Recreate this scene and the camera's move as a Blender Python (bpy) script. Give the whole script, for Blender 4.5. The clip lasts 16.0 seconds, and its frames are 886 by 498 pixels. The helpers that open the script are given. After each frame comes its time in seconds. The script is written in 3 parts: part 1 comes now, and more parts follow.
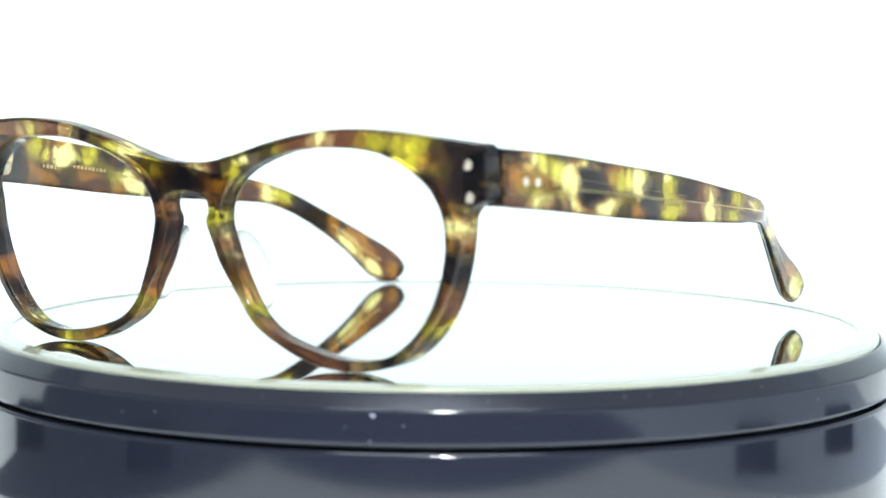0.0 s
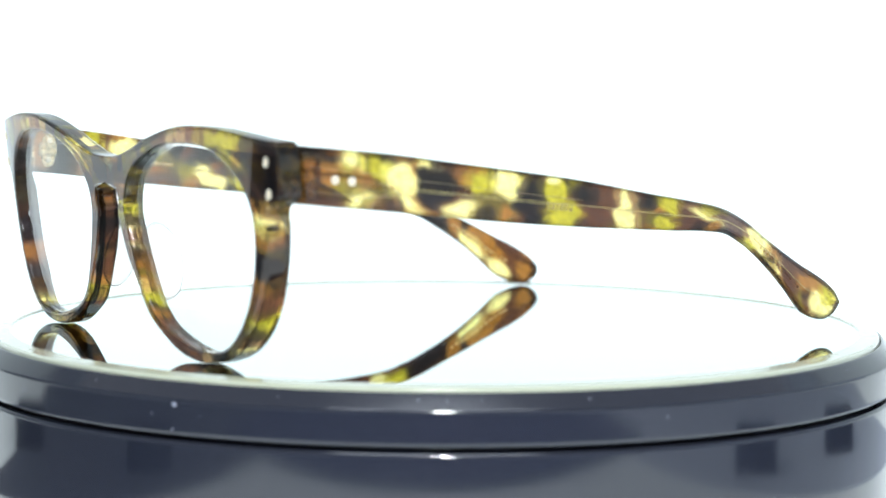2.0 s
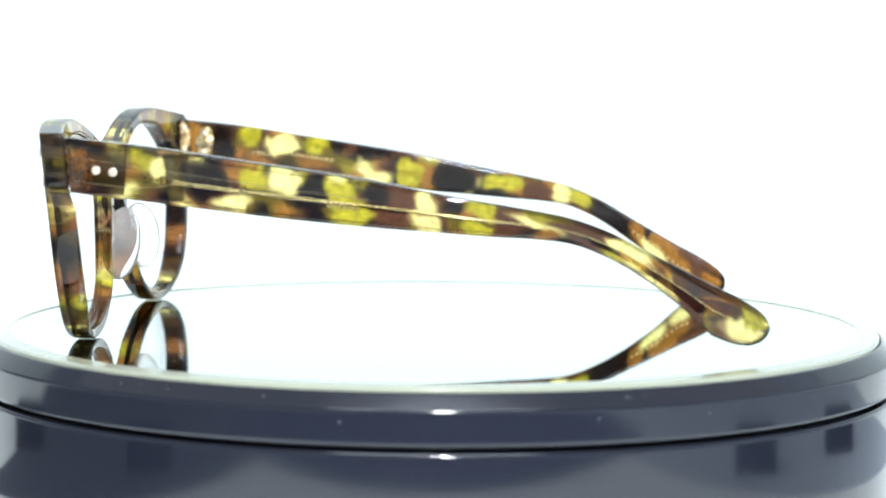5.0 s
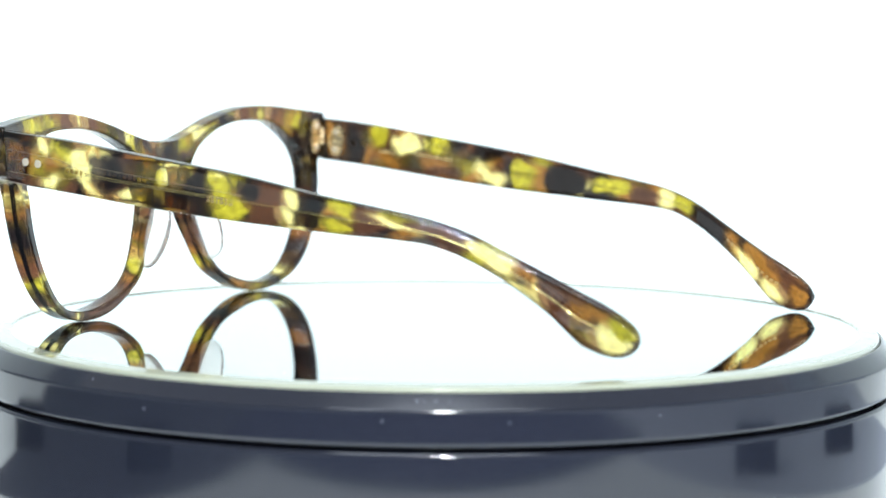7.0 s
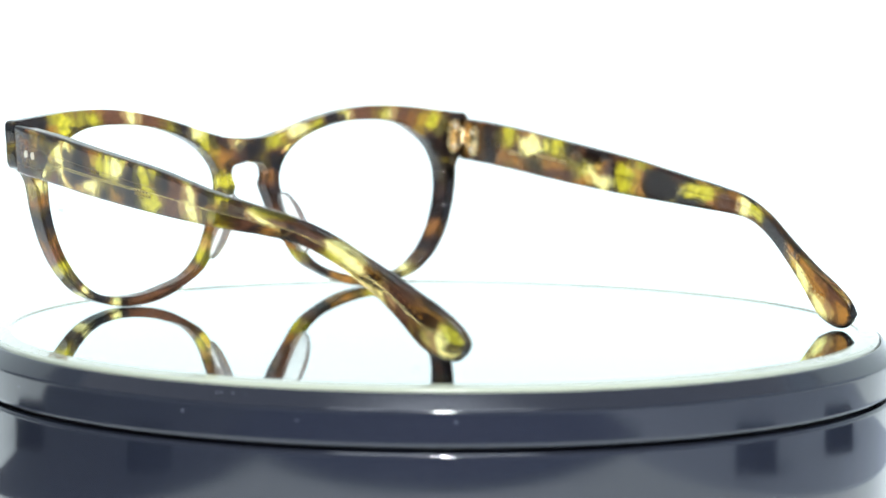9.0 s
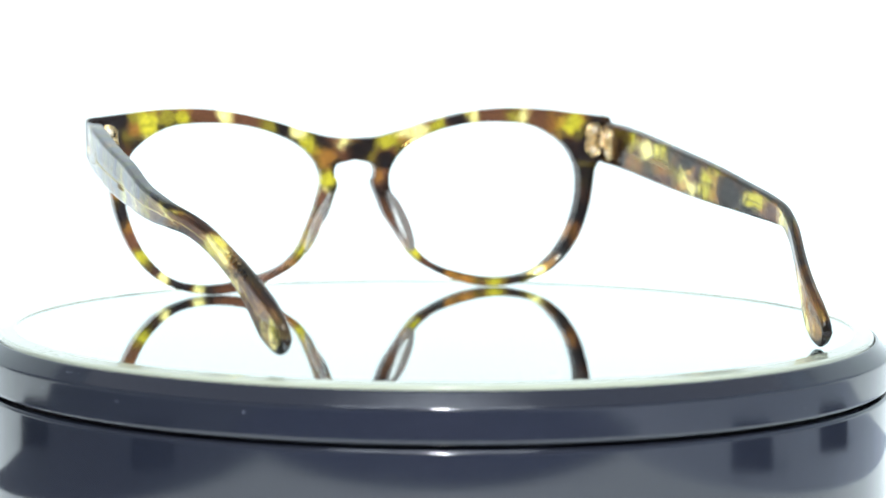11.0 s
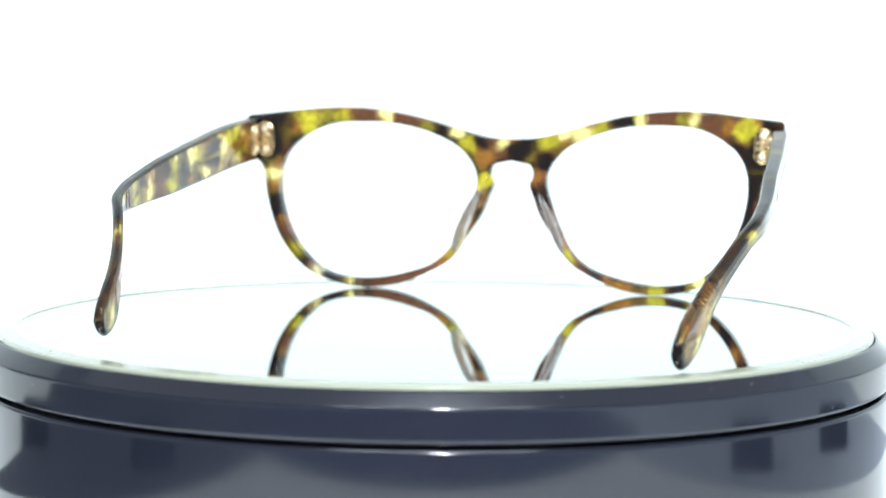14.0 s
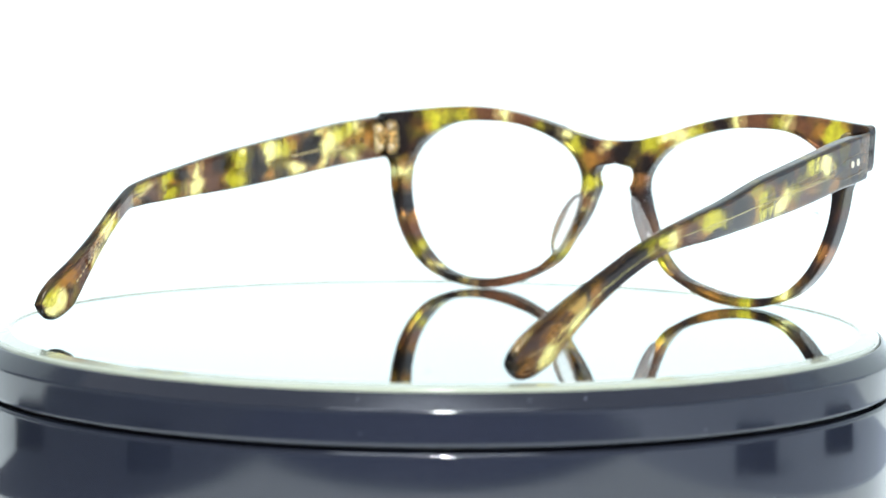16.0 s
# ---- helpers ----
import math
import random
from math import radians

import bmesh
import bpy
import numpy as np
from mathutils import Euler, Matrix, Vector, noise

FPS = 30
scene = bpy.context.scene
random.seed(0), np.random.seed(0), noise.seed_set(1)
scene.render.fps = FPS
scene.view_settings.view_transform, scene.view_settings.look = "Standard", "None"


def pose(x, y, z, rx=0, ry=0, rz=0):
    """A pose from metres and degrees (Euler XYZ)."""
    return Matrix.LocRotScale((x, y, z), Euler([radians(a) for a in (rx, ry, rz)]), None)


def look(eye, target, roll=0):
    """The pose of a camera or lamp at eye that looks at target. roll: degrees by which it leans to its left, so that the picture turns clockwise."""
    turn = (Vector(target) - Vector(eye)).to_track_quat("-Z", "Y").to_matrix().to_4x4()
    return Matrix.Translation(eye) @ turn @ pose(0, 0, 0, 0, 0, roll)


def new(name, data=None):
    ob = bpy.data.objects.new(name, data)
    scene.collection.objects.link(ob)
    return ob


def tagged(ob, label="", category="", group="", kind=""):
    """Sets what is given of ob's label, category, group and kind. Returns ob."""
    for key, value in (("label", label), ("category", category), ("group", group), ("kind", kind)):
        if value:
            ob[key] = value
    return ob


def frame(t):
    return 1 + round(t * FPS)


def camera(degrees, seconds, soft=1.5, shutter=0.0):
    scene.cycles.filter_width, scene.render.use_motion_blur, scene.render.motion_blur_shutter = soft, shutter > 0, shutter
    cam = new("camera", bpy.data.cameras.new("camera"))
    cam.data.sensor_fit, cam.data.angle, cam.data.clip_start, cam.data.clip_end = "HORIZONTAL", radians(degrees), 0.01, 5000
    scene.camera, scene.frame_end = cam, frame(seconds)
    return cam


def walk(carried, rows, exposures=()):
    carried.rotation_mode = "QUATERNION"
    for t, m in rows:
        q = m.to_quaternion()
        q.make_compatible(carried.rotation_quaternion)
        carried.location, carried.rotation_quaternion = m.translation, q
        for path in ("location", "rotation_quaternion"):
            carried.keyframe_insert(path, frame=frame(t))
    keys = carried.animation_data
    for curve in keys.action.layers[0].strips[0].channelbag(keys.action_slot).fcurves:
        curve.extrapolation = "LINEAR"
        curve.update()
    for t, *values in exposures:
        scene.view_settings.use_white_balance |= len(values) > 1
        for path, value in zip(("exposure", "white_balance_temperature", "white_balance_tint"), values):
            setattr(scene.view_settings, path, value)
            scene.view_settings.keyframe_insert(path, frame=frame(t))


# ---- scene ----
# One still camera on a turntable; it only creeps back a few millimetres while the lens refocuses.
cam = camera(21.84, 16.0, soft=1.5)
EYE = Vector((0.0, -0.51818, 0.06277))
WAY = Vector((0.003125, 0.996127, -0.087876))


def cam_at(back):
    eye = EYE - WAY * back
    return look(eye, eye + WAY, 0.4075)


walk(cam, [(0.0, cam_at(0)), (9.2, cam_at(0)), (9.9, cam_at(0.0065)), (10.5, cam_at(0.0065)),
           (15.1, cam_at(0.0065)), (15.3, cam_at(0)), (16.0, cam_at(0))])
cam.data.dof.use_dof = True
cam.data.dof.focus_distance = 0.503
cam.data.dof.aperture_fstop = 16.0

# ---- light ----
world = bpy.data.worlds.new("studio")
scene.world = world
world.use_nodes = True
world.node_tree.nodes["Background"].inputs[0].default_value = (0.86, 0.93, 1.0, 1)
world.node_tree.nodes["Background"].inputs[1].default_value = 0.62


def lamp(name, kind, energy, m, size=0.1, colour=(1, 1, 1), depth=0.0):
    d = bpy.data.lights.new(name, kind)
    d.energy, d.color = energy, colour
    if kind == "AREA":
        d.shape, d.size = "DISK", size
        if depth:
            d.shape, d.size_y = "RECTANGLE", depth
    ob = new(name, d)
    ob.matrix_basis = m
    return ob


lamp("camera_lamp", "AREA", 4.8, look((0.02, -0.62, 0.30), (0, 0, 0.02)), 0.045, (0.95, 0.97, 1.0))
lamp("overhead_softbox", "AREA", 3.2, look((0.0, -0.30, 0.60), (0, 0, 0.02)), 0.42, (0.82, 0.90, 1.0), depth=0.26)

# ---- materials ----


def material(name, base=(0.8, 0.8, 0.8), rough=0.5, metal=0.0, **more):
    m = bpy.data.materials.new(name)
    m.use_nodes = True
    b = m.node_tree.nodes["Principled BSDF"]
    b.inputs["Base Color"].default_value = (*base, 1)
    b.inputs["Roughness"].default_value = rough
    b.inputs["Metallic"].default_value = metal
    for k, v in more.items():
        b.inputs[k.replace("_", " ")].default_value = v
    return m


def link(m, a, out, b, inp):
    m.node_tree.links.new(a.outputs[out], b.inputs[inp])


def noisy(m, scale, low, high, into="Roughness", detail=6.0):
    """Varies one value of the surface with a noise at real size."""
    n = m.node_tree.nodes
    co = n.new("ShaderNodeTexCoord")
    no = n.new("ShaderNodeTexNoise")
    no.inputs["Scale"].default_value, no.inputs["Detail"].default_value = scale, detail
    r = n.new("ShaderNodeMapRange")
    r.inputs[1].default_value, r.inputs[2].default_value = 0.35, 0.7
    r.inputs[3].default_value, r.inputs[4].default_value = low, high
    link(m, co, "Object", no, "Vector")
    link(m, no, "Fac", r, 0)
    link(m, r, 0, n["Principled BSDF"], into)
    return m


def acetate_material(name):
    m = material(name, rough=0.035, IOR=1.40, Transmission_Weight=0.97)
    n = m.node_tree.nodes
    b = n["Principled BSDF"]
    at = n.new("ShaderNodeAttribute")
    at.attribute_name = "pigment"
    co = n.new("ShaderNodeTexCoord")
    no = n.new("ShaderNodeTexNoise")
    no.inputs["Scale"].default_value, no.inputs["Detail"].default_value = 420, 5
    r = n.new("ShaderNodeMapRange")
    r.inputs[3].default_value, r.inputs[4].default_value = 0.8, 1.3
    mul = n.new("ShaderNodeVectorMath")
    mul.operation = "MULTIPLY"
    link(m, co, "Object", no, "Vector")
    link(m, no, "Fac", r, 0)
    link(m, at, "Color", mul, 0)
    link(m, r, 0, mul, 1)
    link(m, mul, 0, b, "Base Color")
    return m


ACETATE = acetate_material("tortoise_acetate")
PAD = material("pad_acetate", (0.93, 0.91, 0.88), 0.04, IOR=1.3, Transmission_Weight=0.84)
LENS = material("lens", (0.985, 0.995, 0.99), 0.0, IOR=1.18, Transmission_Weight=1.0)
GOLD = noisy(material("gold_metal", (0.86, 0.66, 0.36), 0.25, 1.0), 900, 0.15, 0.38)
PIN = noisy(material("pin_metal", (0.90, 0.80, 0.62), 0.4, 0.85), 700, 0.35, 0.55)
FOIL = noisy(material("gold_foil", (0.86, 0.66, 0.30), 0.35, 0.25, IOR=1.3, Transmission_Weight=0.6), 1500, 0.25, 0.5)
ETCH = material("etched_mark", (0.42, 0.32, 0.18), 0.5, IOR=1.3, Transmission_Weight=0.6)
PRINT = material("white_print", (0.72, 0.74, 0.76), 0.6)
WIRE = material("core_wire", (0.80, 0.66, 0.30), 0.18, 1.0)
MIRROR = noisy(material("mirror_silver", (0.62, 0.685, 0.675), 0.0, 1.0), 60, 0.0, 0.012)
GLASS_EDGE = noisy(material("glass_edge", (0.38, 0.41, 0.31), 0.12, 0.0, Coat_Weight=0.6), 500, 0.08, 0.25)
PLASTIC = noisy(material("black_gloss_plastic", (0.011, 0.013, 0.021), 0.10, Specular_IOR_Level=0.55), 35, 0.085, 0.125)
# Black of the rubber foot, also the shade coloured into the platter gap.
RUBBER_GAP_SHADE = material("rubber_gap_shade", (0.006, 0.006, 0.006), 0.6)
DUST = material("dust", (0.24, 0.26, 0.32), 0.9)
HOUSING = noisy(material("black_housing", (0.035, 0.04, 0.055), 0.5), 200, 0.4, 0.6)
MAT = noisy(material("navy_cloth", (0.070, 0.085, 0.165), 0.9), 300, 0.8, 1.0)
PALE = noisy(material("pale_board", (0.74, 0.80, 0.90), 0.8), 120, 0.7, 0.9)
GREY = noisy(material("grey_board", (0.15, 0.165, 0.20), 0.8), 120, 0.7, 0.9)
ROOM = noisy(material("room_wall", (0.36, 0.38, 0.42), 0.8), 6, 0.7, 0.9)
# The paper emits its own white, in place of strong light falling on it.
BACK = material("glowing_paper", (0.82, 0.87, 0.85), 0.8, Emission_Color=(0.845, 0.955, 1.0, 1), Emission_Strength=1.0)
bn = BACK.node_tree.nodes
# Emission fades with height, which greys what the mirror shows of it.
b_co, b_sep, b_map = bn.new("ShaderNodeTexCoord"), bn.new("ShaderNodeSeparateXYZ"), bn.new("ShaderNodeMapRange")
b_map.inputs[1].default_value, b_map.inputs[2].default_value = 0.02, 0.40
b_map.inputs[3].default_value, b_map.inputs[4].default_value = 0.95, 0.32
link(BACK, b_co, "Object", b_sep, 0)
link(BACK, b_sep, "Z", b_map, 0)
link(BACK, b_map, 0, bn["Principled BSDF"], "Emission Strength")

# ---- mesh helpers ----


def mesh_object(name, verts, faces, mat, parent=None, label="", smooth=True, angle=None):
    me = bpy.data.meshes.new(name)
    me.from_pydata([tuple(v) for v in verts], [], faces)
    me.validate()
    bm = bmesh.new()
    bm.from_mesh(me)
    bmesh.ops.recalc_face_normals(bm, faces=bm.faces)
    bm.to_mesh(me)
    bm.free()
    me.materials.append(mat)
    if smooth:
        me.polygons.foreach_set("use_smooth", [True] * len(me.polygons))
    if angle:
        me.set_sharp_from_angle(angle=radians(angle))
    ob = new(name, me)
    ob.parent = parent
    if label:
        tagged(ob, label)
    return ob


def part(name, bm, mat, parent, label="", smooth=True, angle=40):
    bmesh.ops.recalc_face_normals(bm, faces=bm.faces)
    me = bpy.data.meshes.new(name)
    bm.to_mesh(me)
    bm.free()
    me.materials.append(mat)
    if smooth:
        me.polygons.foreach_set("use_smooth", [True] * len(me.polygons))
        me.set_sharp_from_angle(angle=radians(angle))
    ob = new(name, me)
    ob.parent = parent
    if label:
        tagged(ob, label)
    return ob


def lathe(profile, steps=256):
    """A bmesh turned round z from (radius, height) pairs."""
    bm = bmesh.new()
    rings = []
    full = [profile[0]]
    for (r0, z0), (r1, z1) in zip(profile, profile[1:]):
        d = math.hypot(r1 - r0, z1 - z0)
        if d > 0.0012:                                # keeps long faces flat beside rounded edges
            for t in (0.0003 / d, 1 - 0.0003 / d):
                full.append((r0 + (r1 - r0) * t, z0 + (z1 - z0) * t))
        full.append((r1, z1))
    profile = full
    for r, z in profile:
        if r < 1e-6:
            rings.append([bm.verts.new((0, 0, z))])
        else:
            rings.append([bm.verts.new((r * math.cos(a), r * math.sin(a), z))
                          for a in (2 * math.pi * i / steps for i in range(steps))])
    for a, b in zip(rings, rings[1:]):
        for i in range(steps):
            j = (i + 1) % steps
            if len(a) == 1 and len(b) == 1:
                continue
            if len(a) == 1:
                bm.faces.new((a[0], b[i], b[j]))
            elif len(b) == 1:
                bm.faces.new((a[i], b[0], a[j]))
            else:
                bm.faces.new((a[i], b[i], b[j], a[j]))
    return bm


def bevel_box(sx, sy, sz, r, m=None, seg=2):
    bm = bmesh.new()
    bmesh.ops.create_cube(bm, size=1.0, matrix=Matrix.Diagonal((sx, sy, sz, 1)))
    bmesh.ops.bevel(bm, geom=bm.edges[:], offset=r, segments=seg, affect="EDGES", profile=0.5)
    if m:
        bmesh.ops.transform(bm, matrix=m, verts=bm.verts)
    return bm


def disc_pin(r, h, m, bevel=0.25):
    """A short pin along z with a rounded head."""
    bm = lathe([(0, h), (r * (1 - bevel), h), (r * (1 - bevel * 0.3), h * 0.9), (r, h * 0.65), (r, -h), (0, -h)], 24)
    bmesh.ops.transform(bm, matrix=m, verts=bm.verts)
    return bm


def merge(*parts):
    bm = bmesh.new()
    for p in parts:
        me = bpy.data.meshes.new("join")
        p.to_mesh(me)
        p.free()
        bm.from_mesh(me)
        bpy.data.meshes.remove(me)
    return bm


def curve_points(ctrl, n, closed=True):
    """Evenly spaced points on a smooth curve through the control points."""
    c = np.array(ctrl, float)
    k = len(c)
    out = []
    for i in range(k if closed else k - 1):
        p = [c[(i + j) % k] if closed else c[min(max(i + j, 0), k - 1)] for j in (-1, 0, 1, 2)]
        d = [max(np.linalg.norm(p[j + 1] - p[j]), 1e-6) ** 0.5 for j in range(3)]
        t0, t1 = 0, d[0]
        t2 = t1 + d[1]
        t3 = t2 + d[2]
        for t in np.linspace(t1, t2, 24, endpoint=False):
            a1 = (t1 - t) / (t1 - t0) * p[0] + (t - t0) / (t1 - t0) * p[1]
            a2 = (t2 - t) / (t2 - t1) * p[1] + (t - t1) / (t2 - t1) * p[2]
            a3 = (t3 - t) / (t3 - t2) * p[2] + (t - t2) / (t3 - t2) * p[3]
            b1 = (t2 - t) / (t2 - t0) * a1 + (t - t0) / (t2 - t0) * a2
            b2 = (t3 - t) / (t3 - t1) * a2 + (t - t1) / (t3 - t1) * a3
            out.append((t2 - t) / (t2 - t1) * b1 + (t - t1) / (t2 - t1) * b2)
    if not closed:
        out.append(c[-1])
    out = np.array(out)
    loop = np.vstack([out, out[:1]]) if closed else out
    s = np.concatenate([[0], np.cumsum(np.linalg.norm(np.diff(loop, axis=0), axis=1))])
    q = np.linspace(0, s[-1], n, endpoint=not closed)
    return np.stack([np.interp(q, s, loop[:, j]) for j in range(2)], 1)


# ---- the acetate's colour: chunks of pigment in the sheet ----
YELLOW, LIME, AMBER = (1.0, 0.82, 0.30), (0.50, 0.41, 0.03), (0.31, 0.13, 0.024)
OLIVE, BROWN, DARK = (0.26, 0.20, 0.022), (0.115, 0.043, 0.020), (0.012, 0.007, 0.006)
HUES = {"Y": YELLOW, "L": LIME, "A": AMBER, "O": OLIVE, "B": BROWN, "D": DARK}


def pigment(ob, coords, chunks, seed, cell=7.0, dark=0.45, depth=None, lift=1.0):
    """Colours the vertices: coords are millimetres in the sheet (along, up), chunks are (hue, along, up, half width, half height)."""
    rng = np.random.RandomState(seed)
    p = np.array(coords, float)
    dep = np.zeros(len(p)) if depth is None else np.array(depth, float)
    wob = np.array([[noise.noise(Vector((a * 0.2, b * 0.2, c * 0.24 + seed * 3.1))), noise.noise(Vector((a * 0.2, b * 0.2, 9 + c * 0.24 + seed * 3.1)))]
                    for (a, b), c in zip(p, dep)])
    fine = np.array([noise.noise(Vector((a * 0.9, b * 0.9, c * 0.5 + seed * 1.7))) for (a, b), c in zip(p, dep)])
    lo0, hi0 = p.min(0) - 2, p.max(0) + 2
    small = lo0 + rng.rand(int((hi0 - lo0).prod() / 6.5) + 4, 2) * (hi0 - lo0)
    nudge = rng.uniform(-0.55, 0.55, small.shape)
    q = p + wob * 1.6
    pick = np.concatenate([np.argmin(((blk[:, None, :] - small[None]) ** 2).sum(2), 1) for blk in np.array_split(q, max(len(q) // 4000, 1))])
    q = q + nudge[pick]                               # angular edges between chips
    lo, hi = p.min(0) - 4, p.max(0) + 4
    count = int((hi - lo).prod() / cell ** 2 * 1.3) + 6
    cells = lo + rng.rand(count, 2) * (hi - lo)
    tone = rng.rand(count)
    hue_of = np.array(BROWN)[None] * (0.6 + 0.8 * rng.rand(count))[:, None]
    hue_of[tone < dark] = np.array(DARK)
    hue_of *= lift
    for low, high, hue in ((0.66, 0.80, (0.14, 0.095, 0.014)), (0.80, 0.92, AMBER), (0.92, 0.97, OLIVE), (0.97, 1.0, YELLOW)):
        hue_of[(tone >= low) & (tone < high)] = np.array(hue)
    blocks = []
    for blk in np.array_split(q, max(len(q) // 4000, 1)):
        d = np.sqrt(((blk[:, None, :] - cells[None]) ** 2).sum(2))
        w = np.exp(-(d - d.min(1)[:, None]) / 0.35)
        blocks.append((w / w.sum(1)[:, None]) @ hue_of)
    col = np.concatenate(blocks)
    for h, a, b, ra, rb in chunks:
        th = rng.uniform(-0.45, 0.45)
        d = q - (a, b)
        x, y = d[:, 0] * math.cos(th) + d[:, 1] * math.sin(th), -d[:, 0] * math.sin(th) + d[:, 1] * math.cos(th)
        shape = (np.abs(x / ra) ** 3 + np.abs(y / rb) ** 3) ** (1 / 3) + 0.10 * fine
        w = np.clip((1.0 - shape) * min(ra, rb) / 1.1 + 0.5, 0, 1)[:, None]
        w = w * w * (3 - 2 * w)
        hue = np.array(HUES[h]) * (lift if h in "BD" else 1.0) * rng.uniform(0.82, 1.08)
        col = col * (1 - w) + hue * (1 + 0.45 * fine)[:, None] * w
    at = ob.data.color_attributes.new("pigment", "FLOAT_COLOR", "POINT")
    at.data.foreach_set("color", np.hstack([np.clip(col, 0.002, 1), np.ones((len(col), 1))]).ravel())


# ---- eyeglasses, in millimetres: u across, v towards the temple tips, z up ----
MM = 0.001
OUTER = [(0, 39.4), (6.5, 39.8), (13.5, 41.5), (21, 43.7), (29, 45.6), (36.5, 46.8), (44, 47.2), (52, 46.9), (60.5, 46.0),
         (67.5, 45.2), (69.8, 44.9), (70.4, 44.2), (70.5, 40), (70.4, 35.2), (69.9, 34.3), (68.4, 33.7), (66.8, 32.6), (65.6, 30.4),
         (64.7, 25), (63.4, 19.6), (61, 13.4), (57.2, 7.8), (52, 3.4), (44.4, 0.7), (37, 0), (29, 1.1), (21.2, 4.3),
         (15.6, 7.9), (11.0, 14.5), (7.8, 19.5), (6.1, 23.8), (4.8, 27.8), (5.5, 29.4), (5.5, 31.4), (4.4, 33.1), (2.5, 33.7), (0, 33.8)]
INNER = [(39.4, 43.5), (48.4, 42.7), (54, 40.3), (58.8, 36.4), (61, 32), (61.5, 28), (60.9, 22), (57.9, 13.6), (53.4, 7.5),
         (48.3, 3.9), (42, 2.5), (35, 2.6), (27.2, 4.2), (20.6, 6.6), (16.2, 10.5), (13, 16.5), (10.4, 23.2), (9.2, 28),
         (10, 32), (13.9, 36.8), (20.7, 40.4), (29.5, 42.8)]
OUTER = [(u, z * 0.997) for u, z in OUTER]
INNER = [(u, z * 0.995) for u, z in INNER]
CENTRE = np.array((36.0, 24.6))
THICK = 5.0


def back_v(u, z):
    """The back face of the front: bowed round the face and leaning in at the bottom."""
    return 0.7 + 0.0001 * u * u + 1.9e-7 * u ** 4 - 0.10 * (z - 25)


YAW = 0.012


def face_v(u, z):
    """The same with the slight turn of the front against the temples; u is signed."""
    return back_v(abs(u), z) + YAW * u


def profile(w, o, e=0.75, ac=20):
    """The rim's section: distance from the lens opening, depth from the front face. o: rounding of the outer edge."""
    t = THICK
    arc = [(1 - math.sin(radians(a)), 1 - math.cos(radians(a))) for a in (22.5, 45, 67.5)]
    ring = [(e + (w - e - o) * k / ac, 0.0) for k in range(ac + 1)]
    ring += [(w - o * p, o * q) for p, q in arc] + [(w, o)]
    ring += [(w, o + (t - 2 * o) * k / 6) for k in range(1, 6)]
    ring += [(w, t - o)] + [(w - o * p, t - o * q) for p, q in reversed(arc)]
    ring += [(w - o - (w - e - o) * k / ac, t) for k in range(ac + 1)]
    ring += [(e * p, t - e * q) for p, q in arc] + [(0, t - e)]
    ring += [(0.0, t - e - (t - 2 * e) * k / 6) for k in range(1, 6)]
    ring += [(0, e)] + [(e * p, e * q) for p, q in reversed(arc)]
    return ring


def deepen(u, z):
    """The outer side of the rim is a little deeper than the rest."""
    return 1 + 0.2 * min(max((abs(u) - 45) / 12, 0), 1) * min(max((33 - z) / 4, 0), 1)


